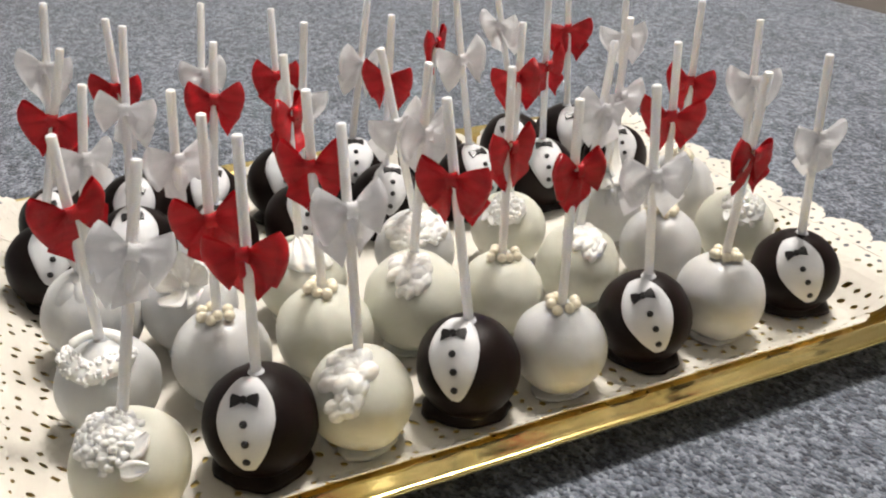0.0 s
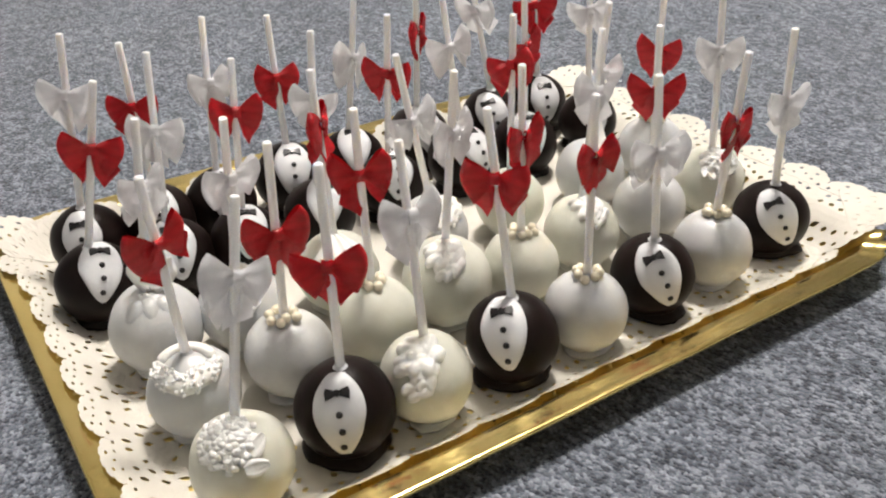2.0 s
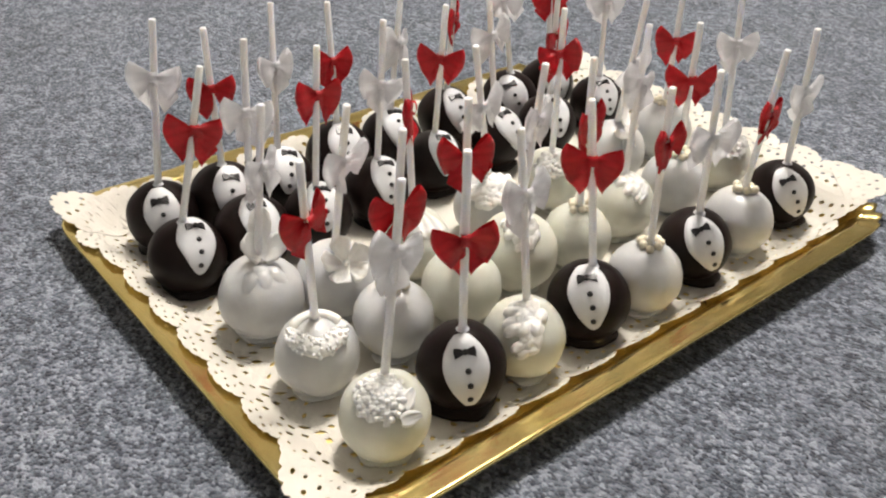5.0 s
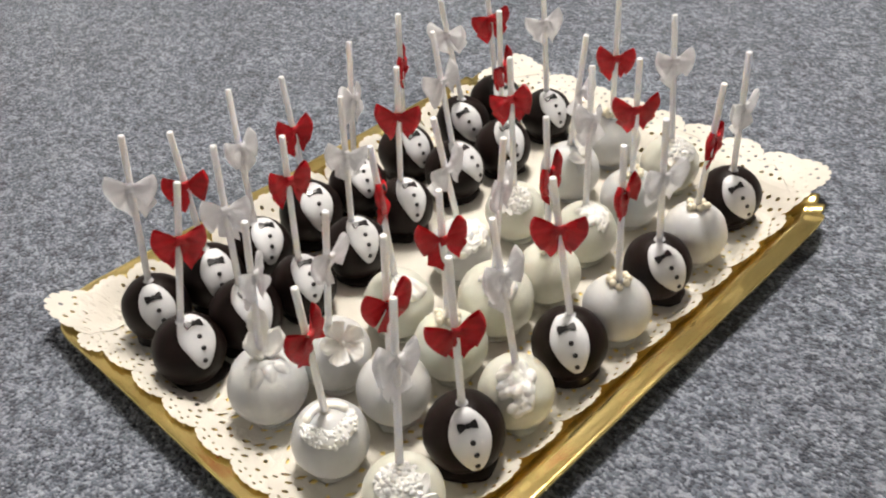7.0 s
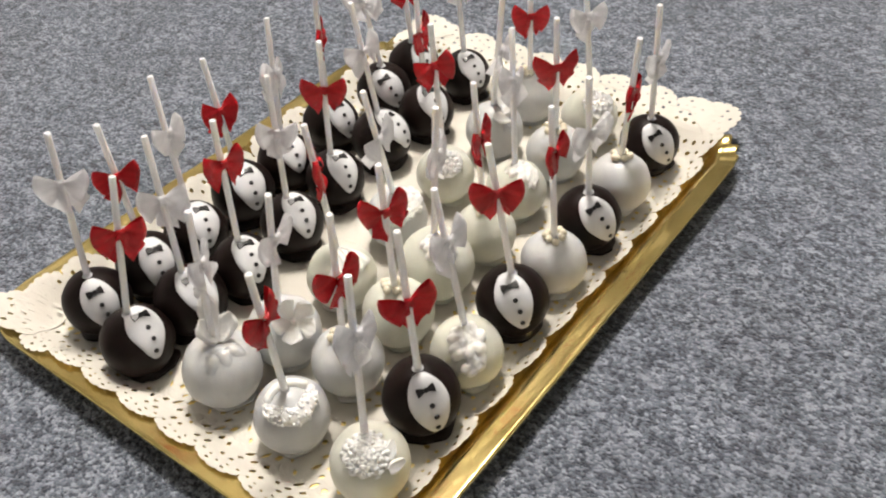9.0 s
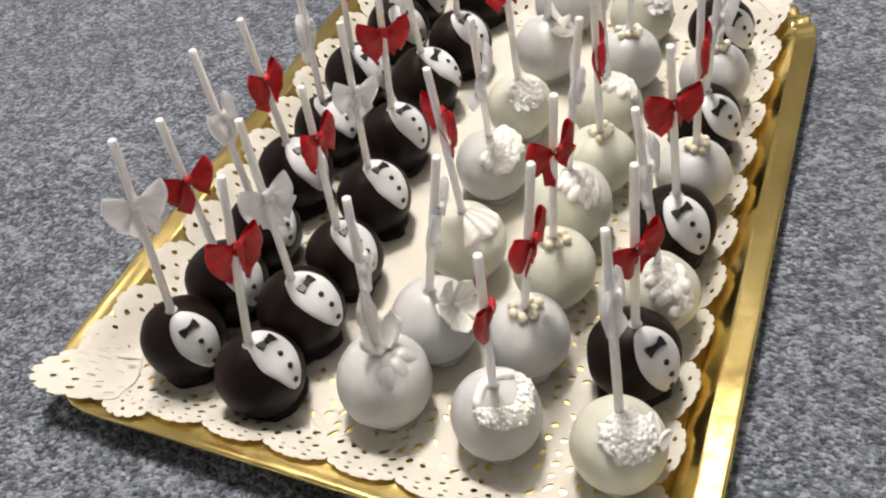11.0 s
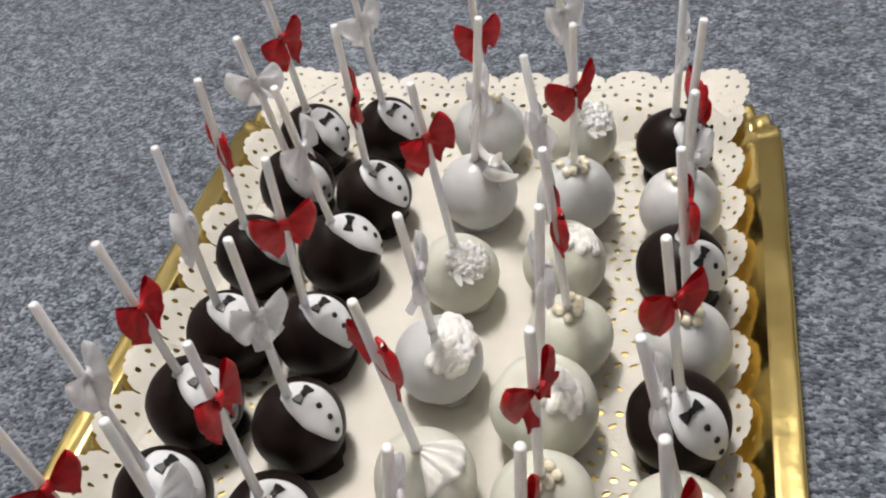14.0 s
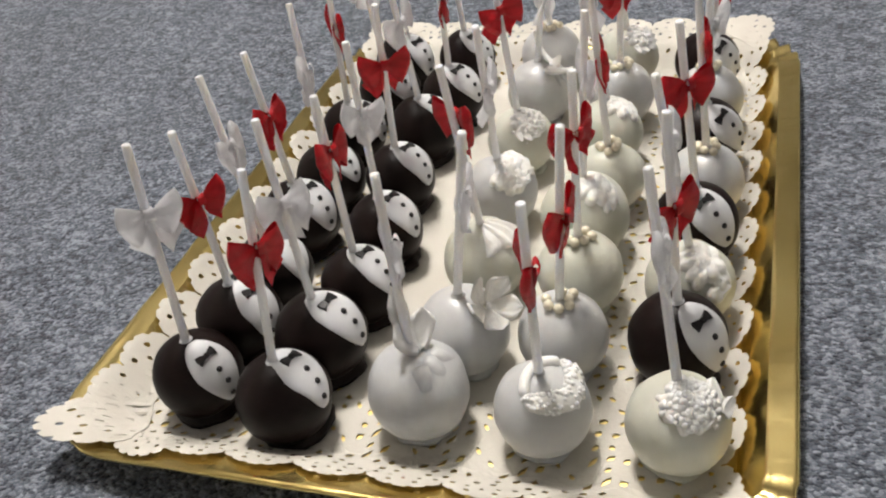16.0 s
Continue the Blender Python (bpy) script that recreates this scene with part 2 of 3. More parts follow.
carpet = grid(40, 40, carpet_at)
tagged(put("carpet", shape("carpet", *carpet, "carpet_loops")), "blue-grey heathered loop pile carpet", "carpet", kind="structure")
# Walls and ceiling are unseen, added to enclose the scene and bounce light.
for nm, box in (("unseen_wall_north", (ROOM[0], ROOM[3], ROOM[2], ROOM[3] + 3)), ("unseen_wall_south", (ROOM[0], ROOM[1] - 3, ROOM[2], ROOM[1])),
                ("unseen_wall_west", (ROOM[0] - 3, ROOM[1] - 3, ROOM[0], ROOM[3] + 3)), ("unseen_wall_east", (ROOM[2], ROOM[1] - 3, ROOM[2] + 3, ROOM[3] + 3))):
    tagged(put(nm, shape(nm, *slab(*box, CARPET_Z - 0.16, 60), "wall_paint", False)), "unseen plain white wall, added to enclose the scene and bounce light", "wall", kind="structure")
tagged(put("ceiling", shape("ceiling", *slab(ROOM[0] - 3, ROOM[1] - 3, ROOM[2] + 3, ROOM[3] + 3, 60, 63), "ceiling_paint", False)), "unseen plain white ceiling, added to enclose the scene and bounce light", "ceiling", kind="structure")
# Unseen drum lamp, added round the overhead light.
lamp = new("unseen_lamp")
lamp.location = LAMP_AT
tagged(lamp, "unseen white drum lamp, added as the overhead light source", "lamp")
put("shade", shape("shade", *lathe([(5.6, -2.5), (5.7, -2.5), (5.7, 2.5), (5.6, 2.5), (5.6, -2.5)], 48), "lamp_glass"), lamp)
put("cord", shape("cord", *lathe([(0.06, 4.2), (0.06, 60 - LAMP_AT.z / U + 0.1)], 8), "lamp_metal"), lamp)
put("holder", shape("holder", *lathe([(0.01, 3.4), (0.5, 3.4), (0.5, 4.1), (0.01, 4.3)], 16), "lamp_metal"), lamp)

# ---------------------------------------------------------------- tray
X0, X1, Y0, Y1 = -6.90, 1.17, -2.34, 8.05


def round_rect(x0, y0, x1, y1, r, seg=20, edge=24):
    """Outline with rounded corners, anticlockwise, with a flag that tells how far round a corner each point lies."""
    out = []
    for cx, cy, a0, nx, ny in ((x1 - r, y0 + r, -90, 0, 1), (x1 - r, y1 - r, 0, -1, 0), (x0 + r, y1 - r, 90, 0, -1), (x0 + r, y0 + r, 180, 1, 0)):
        for i in range(seg + 1):
            a = radians(a0 + 90 * i / seg)
            out.append((cx + r * math.cos(a), cy + r * math.sin(a), math.sin(math.pi * i / seg)))
        ex, ey = out[-1][:2]
        span = (y1 - y0 if nx == 0 else x1 - x0) - 2 * r
        for i in range(1, edge):
            out.append((ex + nx * span * i / edge, ey + ny * span * i / edge, 0.0))
    return out


tray = tagged(new("cake_tray"), "rectangular gold foil cardboard cake tray on the carpet", "tray")
# profile: inset from the rim's outer edge, height
PROFILE = [(0.74, -0.012), (0.67, -0.010), (0.59, 0.005), (0.55, 0.04), (0.50, 0.10), (0.45, 0.16), (0.40, 0.22), (0.35, 0.275), (0.31, 0.312), (0.28, 0.320), (0.25, 0.324), (0.21, 0.327), (0.16, 0.332), (0.11, 0.338), (0.07, 0.344),
           (0.04, 0.347), (0.02, 0.343), (0.0, 0.325), (0.004, 0.300), (0.03, 0.290), (0.24, 0.29), (0.33, 0.24), (0.57, -0.03), (0.68, -0.06), (0.78, -0.07)]
rings = []
for inset, z in PROFILE:
    ring = []
    for i, (x, y, c) in enumerate(round_rect(X0 + inset, Y0 + inset, X1 - inset, Y1 - inset, max(1.0 - inset, 0.3))):
        crimp = (0.02 if x < X0 + 1 and y < Y0 + 1 else 0.085) * c * math.cos(math.pi * i * 0.5) * (1 if inset < 0.5 else 0)
        cx, cy = (X0 + X1) / 2, (Y0 + Y1) / 2
        d = Vector((x - cx, y - cy, 0)).normalized()
        wob = 0.014 * noise.noise((x * 0.9, y * 0.9, 3.0)) + 0.016 * noise.noise((x * 1.9, y * 1.9, 9.0 + inset * 20)) if inset < 0.56 and z > 0.02 else 0
        ring.append((x + d.x * crimp * 0.5, y + d.y * crimp * 0.5, z + crimp * 0.4 + wob))
    rings.append(ring)
n = len(rings[0])
vs = [p for ring in rings for p in ring]
fs = [[a * n + i, a * n + (i + 1) % n, (a + 1) * n + (i + 1) % n, (a + 1) * n + i] for a in range(len(rings) - 1) for i in range(n)]
put("rim", shape("rim", vs, fs[8 * n:], "gold_foil"), tray)
put("side_wall", shape("side_wall", vs[:9 * n], fs[:8 * n], "gold_foil"), tray)
b0, b1 = rings[0], rings[-1]
vs = [(x, y, -0.012) for x, y, z in b0] + [(x, y, -0.07) for x, y, z in b1]
put("base", shape("base", vs, [list(range(n)), list(range(n, 2 * n))[::-1]], "gold_foil_bright", False), tray)

# ---------------------------------------------------------------- doily
DX0, DX1, DY0, DY1 = -6.14, 0.32, -1.94, 8.12
FOOT = (X0 + 0.64, X1 - 0.64, Y0 + 0.64, Y1 - 0.64)


def drape(x, y):
    """Height of the paper: flat on the base, rising with the walls of the tray, wavy at its free edge."""
    z = 0.0
    qx = abs(x - (FOOT[0] + FOOT[1]) / 2) - (FOOT[1] - FOOT[0]) / 2 + 0.45
    qy = abs(y - (FOOT[2] + FOOT[3]) / 2) - (FOOT[3] - FOOT[2]) / 2 + 0.45
    d = math.hypot(max(qx, 0), max(qy, 0)) + min(max(qx, qy), 0) - 0.45
    t = min(1.0, max(0.0, (d + 0.2) / 0.65))
    z = 0.374 * t * t * (3 - 2 * t) + max(d - 0.45, 0) * 0.12
    edge = min(x - DX0, DX1 - x, y - DY0, DY1 - y)
    lift = min(0.7, max(0.0, 0.5 - edge)) * (0.012 + 0.03 * noise.noise((x * 0.8, y * 0.8, 7.0)))
    return z + 0.004 + lift + 0.006 * noise.noise((x * 0.7, y * 0.7, 1.0))


def cell(sheet, corners, hole, kind):
    """A quad of paper, plain or with a hole in it. corners: 4 points; hole: its share of the cell."""
    dv, df = sheet
    k = len(dv)
    c = [Vector((*p, 0)) for p in corners]
    outer = []
    for i in range(4):
        outer += [c[i], (c[i] + c[(i + 1) % 4]) / 2]
    if not hole:
        dv.extend(outer)
        df.append([k + i for i in range(8)])
        return
    mid = sum(c, Vector()) / 4
    share = dict(round=(0.72, 1.0), diamond=(0.55, 1.12)).get(kind)
    inner = []
    for i, p in enumerate(outer):
        r_ = share[i % 2] if share else (0.78, 0.75, 0.62, 1.0, 1.15, 1.0, 0.62, 0.75)[i]
        inner.append(mid + (p - mid) * hole * 0.82 * r_)
    dv.extend(outer + inner)
    for i in range(8):
        j = (i + 1) % 8
        df.append([k + i, k + j, k + 8 + j, k + 8 + i])


def arcs(p):
    """Bends the rows of holes in the border into shallow arcs, one to a scallop."""
    sides = sorted(((p.x - DX0, 1, 0), (DX1 - p.x, -1, 0), (p.y - DY0, 0, 1), (DY1 - p.y, 0, -1)))
    (d, nx, ny), d2 = sides[0], sides[1][0]
    if not 0 < d < 1.5:
        return p
    run = (p.y - DY0) / (DY1 - DY0) * 12 if nx else (p.x - DX0) / (DX1 - DX0) * 8
    k = 0.13 * math.sin(math.pi * d / 1.5) * math.cos(2 * math.pi * run) * min(1.0, max(0.0, (d2 - d) / 0.5))
    return p + Vector((nx * k, ny * k, 0))


def paper(name, sheet, thick=0.009, lift=0.0):
    """Welds the cells, drapes them and gives them the paper's thickness, with closed edges."""
    index, vs_, fs_ = {}, [], []
    for f in sheet[1]:
        g = []
        for i in f:
            p = arcs(sheet[0][i]) if not lift else sheet[0][i]
            key = (round(p.x, 3), round(p.y, 3))
            if key not in index:
                index[key] = len(vs_)
                vs_.append((p.x, p.y, drape(p.x, p.y) + thick + lift))
            if index[key] not in g:
                g.append(index[key])
        if len(g) > 2:
            fs_.append(g)
    n_, count = len(vs_), {}
    for f in fs_:
        for i, j in zip(f, f[1:] + f[:1]):
            count[(i, j)] = 1
    rim_ = [(i, j) for i, j in count if (j, i) not in count]
    vs_ += [(x, y, z - thick) for x, y, z in vs_]
    fs_ += [[i + n_ for i in f[::-1]] for f in fs_] + [[j, i, i + n_, j + n_] for i, j in rim_]
    return shape(name, vs_, fs_, "doily_paper", False)


sheet = ([], [])
CX, CY = 38, 60
sx, sy = (DX1 - DX0) / CX, (DY1 - DY0) / CY
for i in range(CX):
    for j in range(CY):
        ring = min(i, CX - 1 - i, j, CY - 1 - j)
        along = j if min(i, CX - 1 - i) < min(j, CY - 1 - j) else i
        hole, kind = 0, ""
        if ring == 0 and along % 3:
            hole, kind = 0.52, "round"
        elif ring == 1 and along % 4 != 1:
            hole, kind = 0.55, "round" if along % 2 else "diamond"
        elif ring == 2 and along % 5 in (1, 2, 3):
            hole, kind = 0.66, "drop"
        elif ring == 3 and along % 5 in (0, 2, 4):
            hole, kind = 0.50, "round"
        elif ring == 4 and along % 5 in (1, 2, 3):
            hole, kind = 0.62, "drop"
        elif ring == 6 and along % 5 in (0, 1, 2, 4):
            hole, kind = 0.55, "round"
        elif ring == 7 and along % 5 in (1, 2, 3):
            hole, kind = 0.60, "diamond"
        elif ring == 5 and along % 5 in (1, 2, 3, 4):
            hole, kind = 0.52, "round"
        elif ring == 8 and along % 5 == 0:
            hole, kind = 0.42, "round"
        x, y = DX0 + i * sx, DY0 + j * sy
        cell(sheet, [(x, y), (x + sx, y), (x + sx, y + sy), (x, y + sy)], hole, kind)


doily = put("paper_doily", paper("paper_doily", sheet))
tagged(doily, "cream paper doily with pierced lace border lining the tray", "doily")


def scallop(cx, cy, a, w, depth, lift=0.004, parts_=6, bands=1):
    """A fan of paper with holes, its straight side centred at (cx, cy), facing the direction a."""
    ca, sa = math.cos(a), math.sin(a)
    fan = ([], [])

    def at(s, r):
        f = radians(-90 + 180 * s)
        px, py = r * depth * math.cos(f), r * w / 2 * math.sin(f)
        return cx + px * ca - py * sa, cy + px * sa + py * ca

    inner = 0.45 if bands == 1 else 0.30
    for i in range(parts_):
        s0, s1 = i / parts_, (i + 1) / parts_
        cell(fan, [at(s0, 0.0), at(s0, inner), at(s1, inner), at(s1, 0.0)], 0, "")
        for j in range(bands):
            r0, r1 = inner + (0.86 - inner) * j / bands, inner + (0.86 - inner) * (j + 1) / bands
            cell(fan, [at(s0, r0), at(s0, r1), at(s1, r1), at(s1, r0)], 0.58 if (i + j) % 2 or bands == 1 else 0.0, "round")
        k = len(fan[0])
        fan[0].extend(Vector((*p, 0)) for p in (at(s0, 0.86), at(s0, 0.94), at(s0 * 0.75 + s1 * 0.25, 1.01), at(s0 * 0.25 + s1 * 0.75, 1.01), at(s1, 0.94), at(s1, 0.86)))
        fan[1].append([k + q for q in range(6)])
    put("scallop", paper("scallop", fan, 0.009, lift), doily)


NS_X, NS_Y = 8, 12
for i in range(NS_X):
    x = DX0 + (i + 0.5) * (DX1 - DX0) / NS_X
    w = (DX1 - DX0) / NS_X
    scallop(x, DY0, radians(-90), w * 1.14, 0.22, 0.003 + 0.004 * (i % 2), 7, 2)
    scallop(x, DY1, radians(90), w * 1.14, 0.42, 0.003 + 0.004 * (i % 2), 7, 2)
for i in range(NS_Y):
    y = DY0 + (i + 0.5) * (DY1 - DY0) / NS_Y
    w = (DY1 - DY0) / NS_Y
    scallop(DX0, y, radians(180), w * 1.14, 0.50, 0.003 + 0.004 * (i % 2), 7, 2)
    scallop(DX1, y, 0.0, w * 1.14, 0.36, 0.003 + 0.004 * (i % 2), 7, 2)
for x, y, a, depth, w in ((DX0 + 0.30, DY0 + 0.28, -157, 1.16, 0.92), (DX0 + 0.10, DY0 + 0.62, 172, 0.66, 1.0), (DX0 + 0.62, DY0 + 0.12, -98, 0.48, 0.9), (DX1 - 0.22, DY0 + 0.22, -45, 0.86, 1.1),
                          (DX1 - 0.22, DY1 - 0.22, 48, 0.80, 1.0), (DX0 + 0.22, DY1 - 0.22, 135, 0.9, 1.1)):
    scallop(x, y, radians(a), w, depth, 0.012 + 0.010 * (depth > 1.0), 10, 3)

# ---------------------------------------------------------------- cake pops
R, ZC = 0.495, 0.475


def lumpy(seed):
    """A dipped ball with a flat, slightly spread foot."""
    def at(u, v):
        th, ph = 2 * math.pi * u, math.pi * v
        d = Vector((math.sin(ph) * math.cos(th), math.sin(ph) * math.sin(th), -math.cos(ph)))
        r = R * (1 + 0.034 * noise.noise(d * 1.5 + Vector((seed, 0, 0))) + 0.010 * noise.noise(d * 4 + Vector((seed, 5, 0))))
        p = d * r + Vector((0, 0, ZC))
        if p.z < 0.03:
            p.z = 0.012 + (p.z + 0.02) * 0.1
        return p
    return grid(36, 24, at, True)


def on_ball(a, polar, off=0.0):
    """A place on the ball: a in modules along the surface across the front, polar in degrees down from the top."""
    ph = radians(polar)
    d = Vector((math.sin(ph), 0, math.cos(ph)))
    ang = a / R
    right = Vector((0, 1, 0))
    w = d * math.cos(ang) + right * math.sin(ang)
    return w * (R + off) + Vector((0, 0, ZC))


def shirt_half(v):
    """Half width of the shirt front, from its top (0) to its point (1)."""
    return 0.262 * (math.sin(math.pi * min(v, 0.999) ** 0.90) ** 0.64) * (1.0 - 0.16 * max(0.0, v - 0.5) / 0.5) + 0.002


def shirt():
    def at(u, v):
        s = 2 * u - 1
        return on_ball(s * shirt_half(v), 2 + 104 * v, 0.020 - 0.024 * max(abs(s) ** 10, (2 * v - 1) ** 20))
    return grid(16, 28, at)


def raised(outline, polar, top=0.045, base=0.0):
    """A flat icing shape with sloped sides on the shirt; outline in modules (across, down)."""
    n_ = len(outline)
    deg = 180 / math.pi / R
    vs_ = [on_ball(x, polar + y * deg, base) for x, y in outline] + [on_ball(x * 0.86, polar + y * 0.86 * deg, top) for x, y in outline]
    return vs_, [list(range(n_, 2 * n_))] + [[i, (i + 1) % n_, n_ + (i + 1) % n_, n_ + i] for i in range(n_)]


def bow_tie():
    wing = [(0.02, -0.022), (0.06, -0.045), (0.115, -0.062), (0.128, -0.02), (0.122, 0.03), (0.12, 0.062), (0.06, 0.038), (0.02, 0.022)]
    left = [(-x, y) for x, y in wing][::-1]
    knot = [(0.032 * math.cos(a * math.pi / 4), 0.034 * math.sin(a * math.pi / 4)) for a in range(8)]
    return merged(raised(wing, 31, 0.042), raised(left, 31, 0.042), raised(knot, 31, 0.055))


def button(polar, drift):
    p = on_ball(drift, polar, 0.018)
    q = (p - Vector((0, 0, ZC))).normalized().to_track_quat("Z", "Y").to_matrix().to_4x4()
    return moved(lathe([(0.034, -0.004), (0.033, 0.012), (0.022, 0.022), (0.001, 0.025)], 12), Matrix.Translation(p) @ q)


def foot(seed):
    """A spread skirt of set chocolate round the foot."""
    def at(u, v):
        th = 2 * math.pi * u
        r = 0.375 + 0.10 * noise.noise((math.cos(th) * 1.3, math.sin(th) * 1.3, seed)) + 0.03 * noise.noise((math.cos(th) * 4, math.sin(th) * 4, seed + 2))
        prof = ((0.30, 0.012), (r, 0.010), (r + 0.035, 0.03), (r + 0.02, 0.07), (r - 0.03, 0.10), (0.34, 0.13))
        a_, z_ = prof[round(v * 5)]
        return a_ * math.cos(th), a_ * math.sin(th), z_
    return grid(30, 5, at, True)


BALLS = {k: [shape("coating", *lumpy(9.0 * i + o), k) for i in range(4)] for k, o in (("dark_chocolate", 0), ("white_chocolate", 50), ("ivory_chocolate", 90))}
FEET = {k: [shape("foot", *foot(3.0 * i), k) for i in range(3)] for k in ("dark_chocolate", "white_chocolate", "ivory_chocolate")}
SHIRT = shape("shirt_front", *shirt(), "shirt_icing")
TIE = shape("bow_tie", *bow_tie(), "black_icing", False)
BUTTONS = [shape("button", *button(p, d), "black_icing") for p, d in ((53, 0.005), (71, 0.012), (90, 0.0))]
PEARL = shape("pearl", *ball(0.058, 12, 8), "pearl_sugar")
STICK_LEN = 2.17
STICK = shape("stick", *lathe([(0.044, -0.30), (0.050, -0.29), (0.048, 0.9), (0.047, STICK_LEN - 0.01), (0.043, STICK_LEN + 0.006), (0.030, STICK_LEN + 0.012), (0.001, STICK_LEN + 0.014)], 16), "stick_paper")
COLLAR = {k: shape("collar", *lathe([(0.12, -0.03), (0.09, -0.006), (0.068, 0.02), (0.056, 0.04), (0.050, 0.045)], 16), k) for k in ("shirt_icing", "white_chocolate", "ivory_chocolate")}


# ribbon bow, facing +x, spread along y, up z; the stick runs through its origin behind the knot
def loop(seed):
    def at(u, v):
        s, t = u, 2 * v - 1                       # along the ribbon out and back; across its width
        out = math.sin(math.pi * s) ** 0.7
        y = 0.03 + 0.35 * out * (1 - 0.26 * t * t) * (1 + 0.05 * t)
        half = 0.040 + 0.200 * out ** 0.75 * (1 + 0.1 * noise.noise((s * 3, seed, 0.5)))
        z = half * t * (1.12 - 0.12 * t) + 0.02 * out * math.sin(seed)
        x = 0.060 * math.sin(2 * math.pi * s) * (1 - 0.45 * t * t) + 0.035 * out * noise.noise((s * 4, t * 1.5, seed)) + 0.02 * math.cos(t * 4 + seed) * (1 - out)
        return 0.05 + x, y, z
    return grid(24, 10, at)


def tail(seed):
    def at(u, v):
        t = 2 * v - 1
        half = 0.035 + 0.115 * min(1, u * 1.7)
        length = 0.43 + 0.04 * math.sin(seed * 2) - 0.07 * t
        ang = radians(-60 + 12 * math.sin(seed * 3))
        a, w = u * length, half * t
        y = 0.02 + a * math.cos(ang) - w * math.sin(ang)
        z = a * math.sin(ang) + w * math.cos(ang) * 0.9
        x = 0.02 + 0.05 * math.sin(u * 3.6 + seed) + 0.02 * math.cos(t * 3.0 + u * 4)
        return x, y, z
    return grid(10, 6, at)


def knot():
    return grid(14, 8, lambda u, v: (0.085 + 0.045 * math.cos(2 * math.pi * u) * (1 - 0.25 * (2 * v - 1) ** 2), (2 * v - 1) * 0.055,
                                     0.072 * math.sin(2 * math.pi * u) * (1 + 0.25 * (2 * v - 1) ** 2)), True)


BOWS = {}
for key, mat in (("R", "red_satin"), ("W", "white_satin")):
    BOWS[key] = dict(knot=shape("knot", *knot(), mat), loop=[shape("loop", *loop(s), mat) for s in (0.3, 1.7, 3.1, 4.4)], tail=[shape("tail", *tail(s), mat) for s in (0.2, 1.1, 2.3, 3.6)])
MIRROR = Matrix.Diagonal((1, -1, 1, 1))


def ribbon_bow(key, parent, m, seed):
    rng = random.Random(seed)
    kit = BOWS[key]
    words = "red satin ribbon bow" if key == "R" else "white satin ribbon bow"
    bow = put("ribbon_bow", kit["knot"], parent, m, words)
    for side in (1, -1):
        flip = Matrix.Identity(4) if side == 1 else MIRROR
        tilt = Matrix.Rotation(radians(rng.uniform(-22, 8)), 4, "X") @ Matrix.Rotation(radians(rng.uniform(-14, 20)), 4, "Z")
        put("loop", rng.choice(kit["loop"]), bow, flip @ tilt)
        tilt = Matrix.Rotation(radians(rng.uniform(-16, 16)), 4, "X") @ Matrix.Rotation(radians(rng.uniform(-20, 20)), 4, "Z")
        put("tail", rng.choice(kit["tail"]), bow, flip @ tilt)
    return bow


# sugar decorations, on the ball's front
def at_ball(a, polar, off=0.0, turn=0.0):
    p = on_ball(a, polar, off)
    return Matrix.Translation(p) @ (p - Vector((0, 0, ZC))).to_track_quat("Z", "Y").to_matrix().to_4x4() @ Matrix.Rotation(radians(turn), 4, "Z")


def petal(length, width, lift=0.35, ridge=0.02, blunt=False):
    """A thick petal along +x, rising outwards, ribbed, round-ended."""
    def sheet(side):
        def at(u, v):
            t = 2 * v - 1
            half = width / 2 * math.sin(math.pi * (0.08 + 0.84 * u) ** 0.7) ** 0.7
            if blunt:
                half = width / 2 * (0.12 + 0.88 * min(1.0, u * 1.3) ** 0.9) * math.sqrt(max(0.0, 1 - u ** 7)) * (1 + 0.05 * math.sin(u * 20)) + 0.004
            z = lift * length * u * u + 0.25 * half * t * t + ridge * math.cos(t * 9) * u + (0.030 * (1 - t ** 6) if side > 0 else -0.006)
            return length * u, half * t, z
        return grid(8, 8, at)
    top, low = sheet(1), sheet(-1)
    return merged(top, (low[0], [f[::-1] for f in low[1]]))


def crumb(seed, squash=0.75, uneven=1.0):
    """An uneven lump of set sugar."""
    vs_, fs_ = ball(1.0, 14, 9, squash)
    return [p * (1 + 0.42 * uneven * noise.noise(p * 1.7 + Vector((seed, 2, 3))) + 0.16 * uneven * noise.noise(p * 4.1 + Vector((seed, 7, 1)))) for p in vs_], fs_


DABS = [shape("dab", *crumb(4.0 * i), "sugar_icing") for i in range(4)]
CRUMBS = [shape("floret", *crumb(5.0 * i + 40, 0.8, 0.5), "sugar_grain") for i in range(5)]


def relief(size, height, petals, seed, rough=0.0, n_=45, k_=12, power=4.0):
    """A fused heap of icing on the ball, petalled in outline and knobbly on top; local z points out of the ball."""
    def at(u, v):
        th = 2 * math.pi * u
        lobe = abs(math.cos(petals * th / 2 + seed)) ** 0.7
        r = size * v * (0.70 + 0.30 * lobe + 0.12 * noise.noise((math.cos(th) * 2, math.sin(th) * 2, seed)))
        x, y = r * math.cos(th), r * math.sin(th)
        h = height * (1 - v ** power) ** 0.6 * (0.80 + 0.20 * lobe * min(1.0, v * 2)) - height * 0.22 * math.exp(-(v / 0.25) ** 2)
        h += rough * (1 - v ** 6) * (noise.noise((x * 17, y * 17, seed)) + 0.7 * abs(noise.noise((x * 45, y * 45, seed + 4))))
        return x, y, math.sqrt(R * R - r * r) - R + h - (0.02 if v == 1 else 0)
    return grid(n_, k_, at, True)


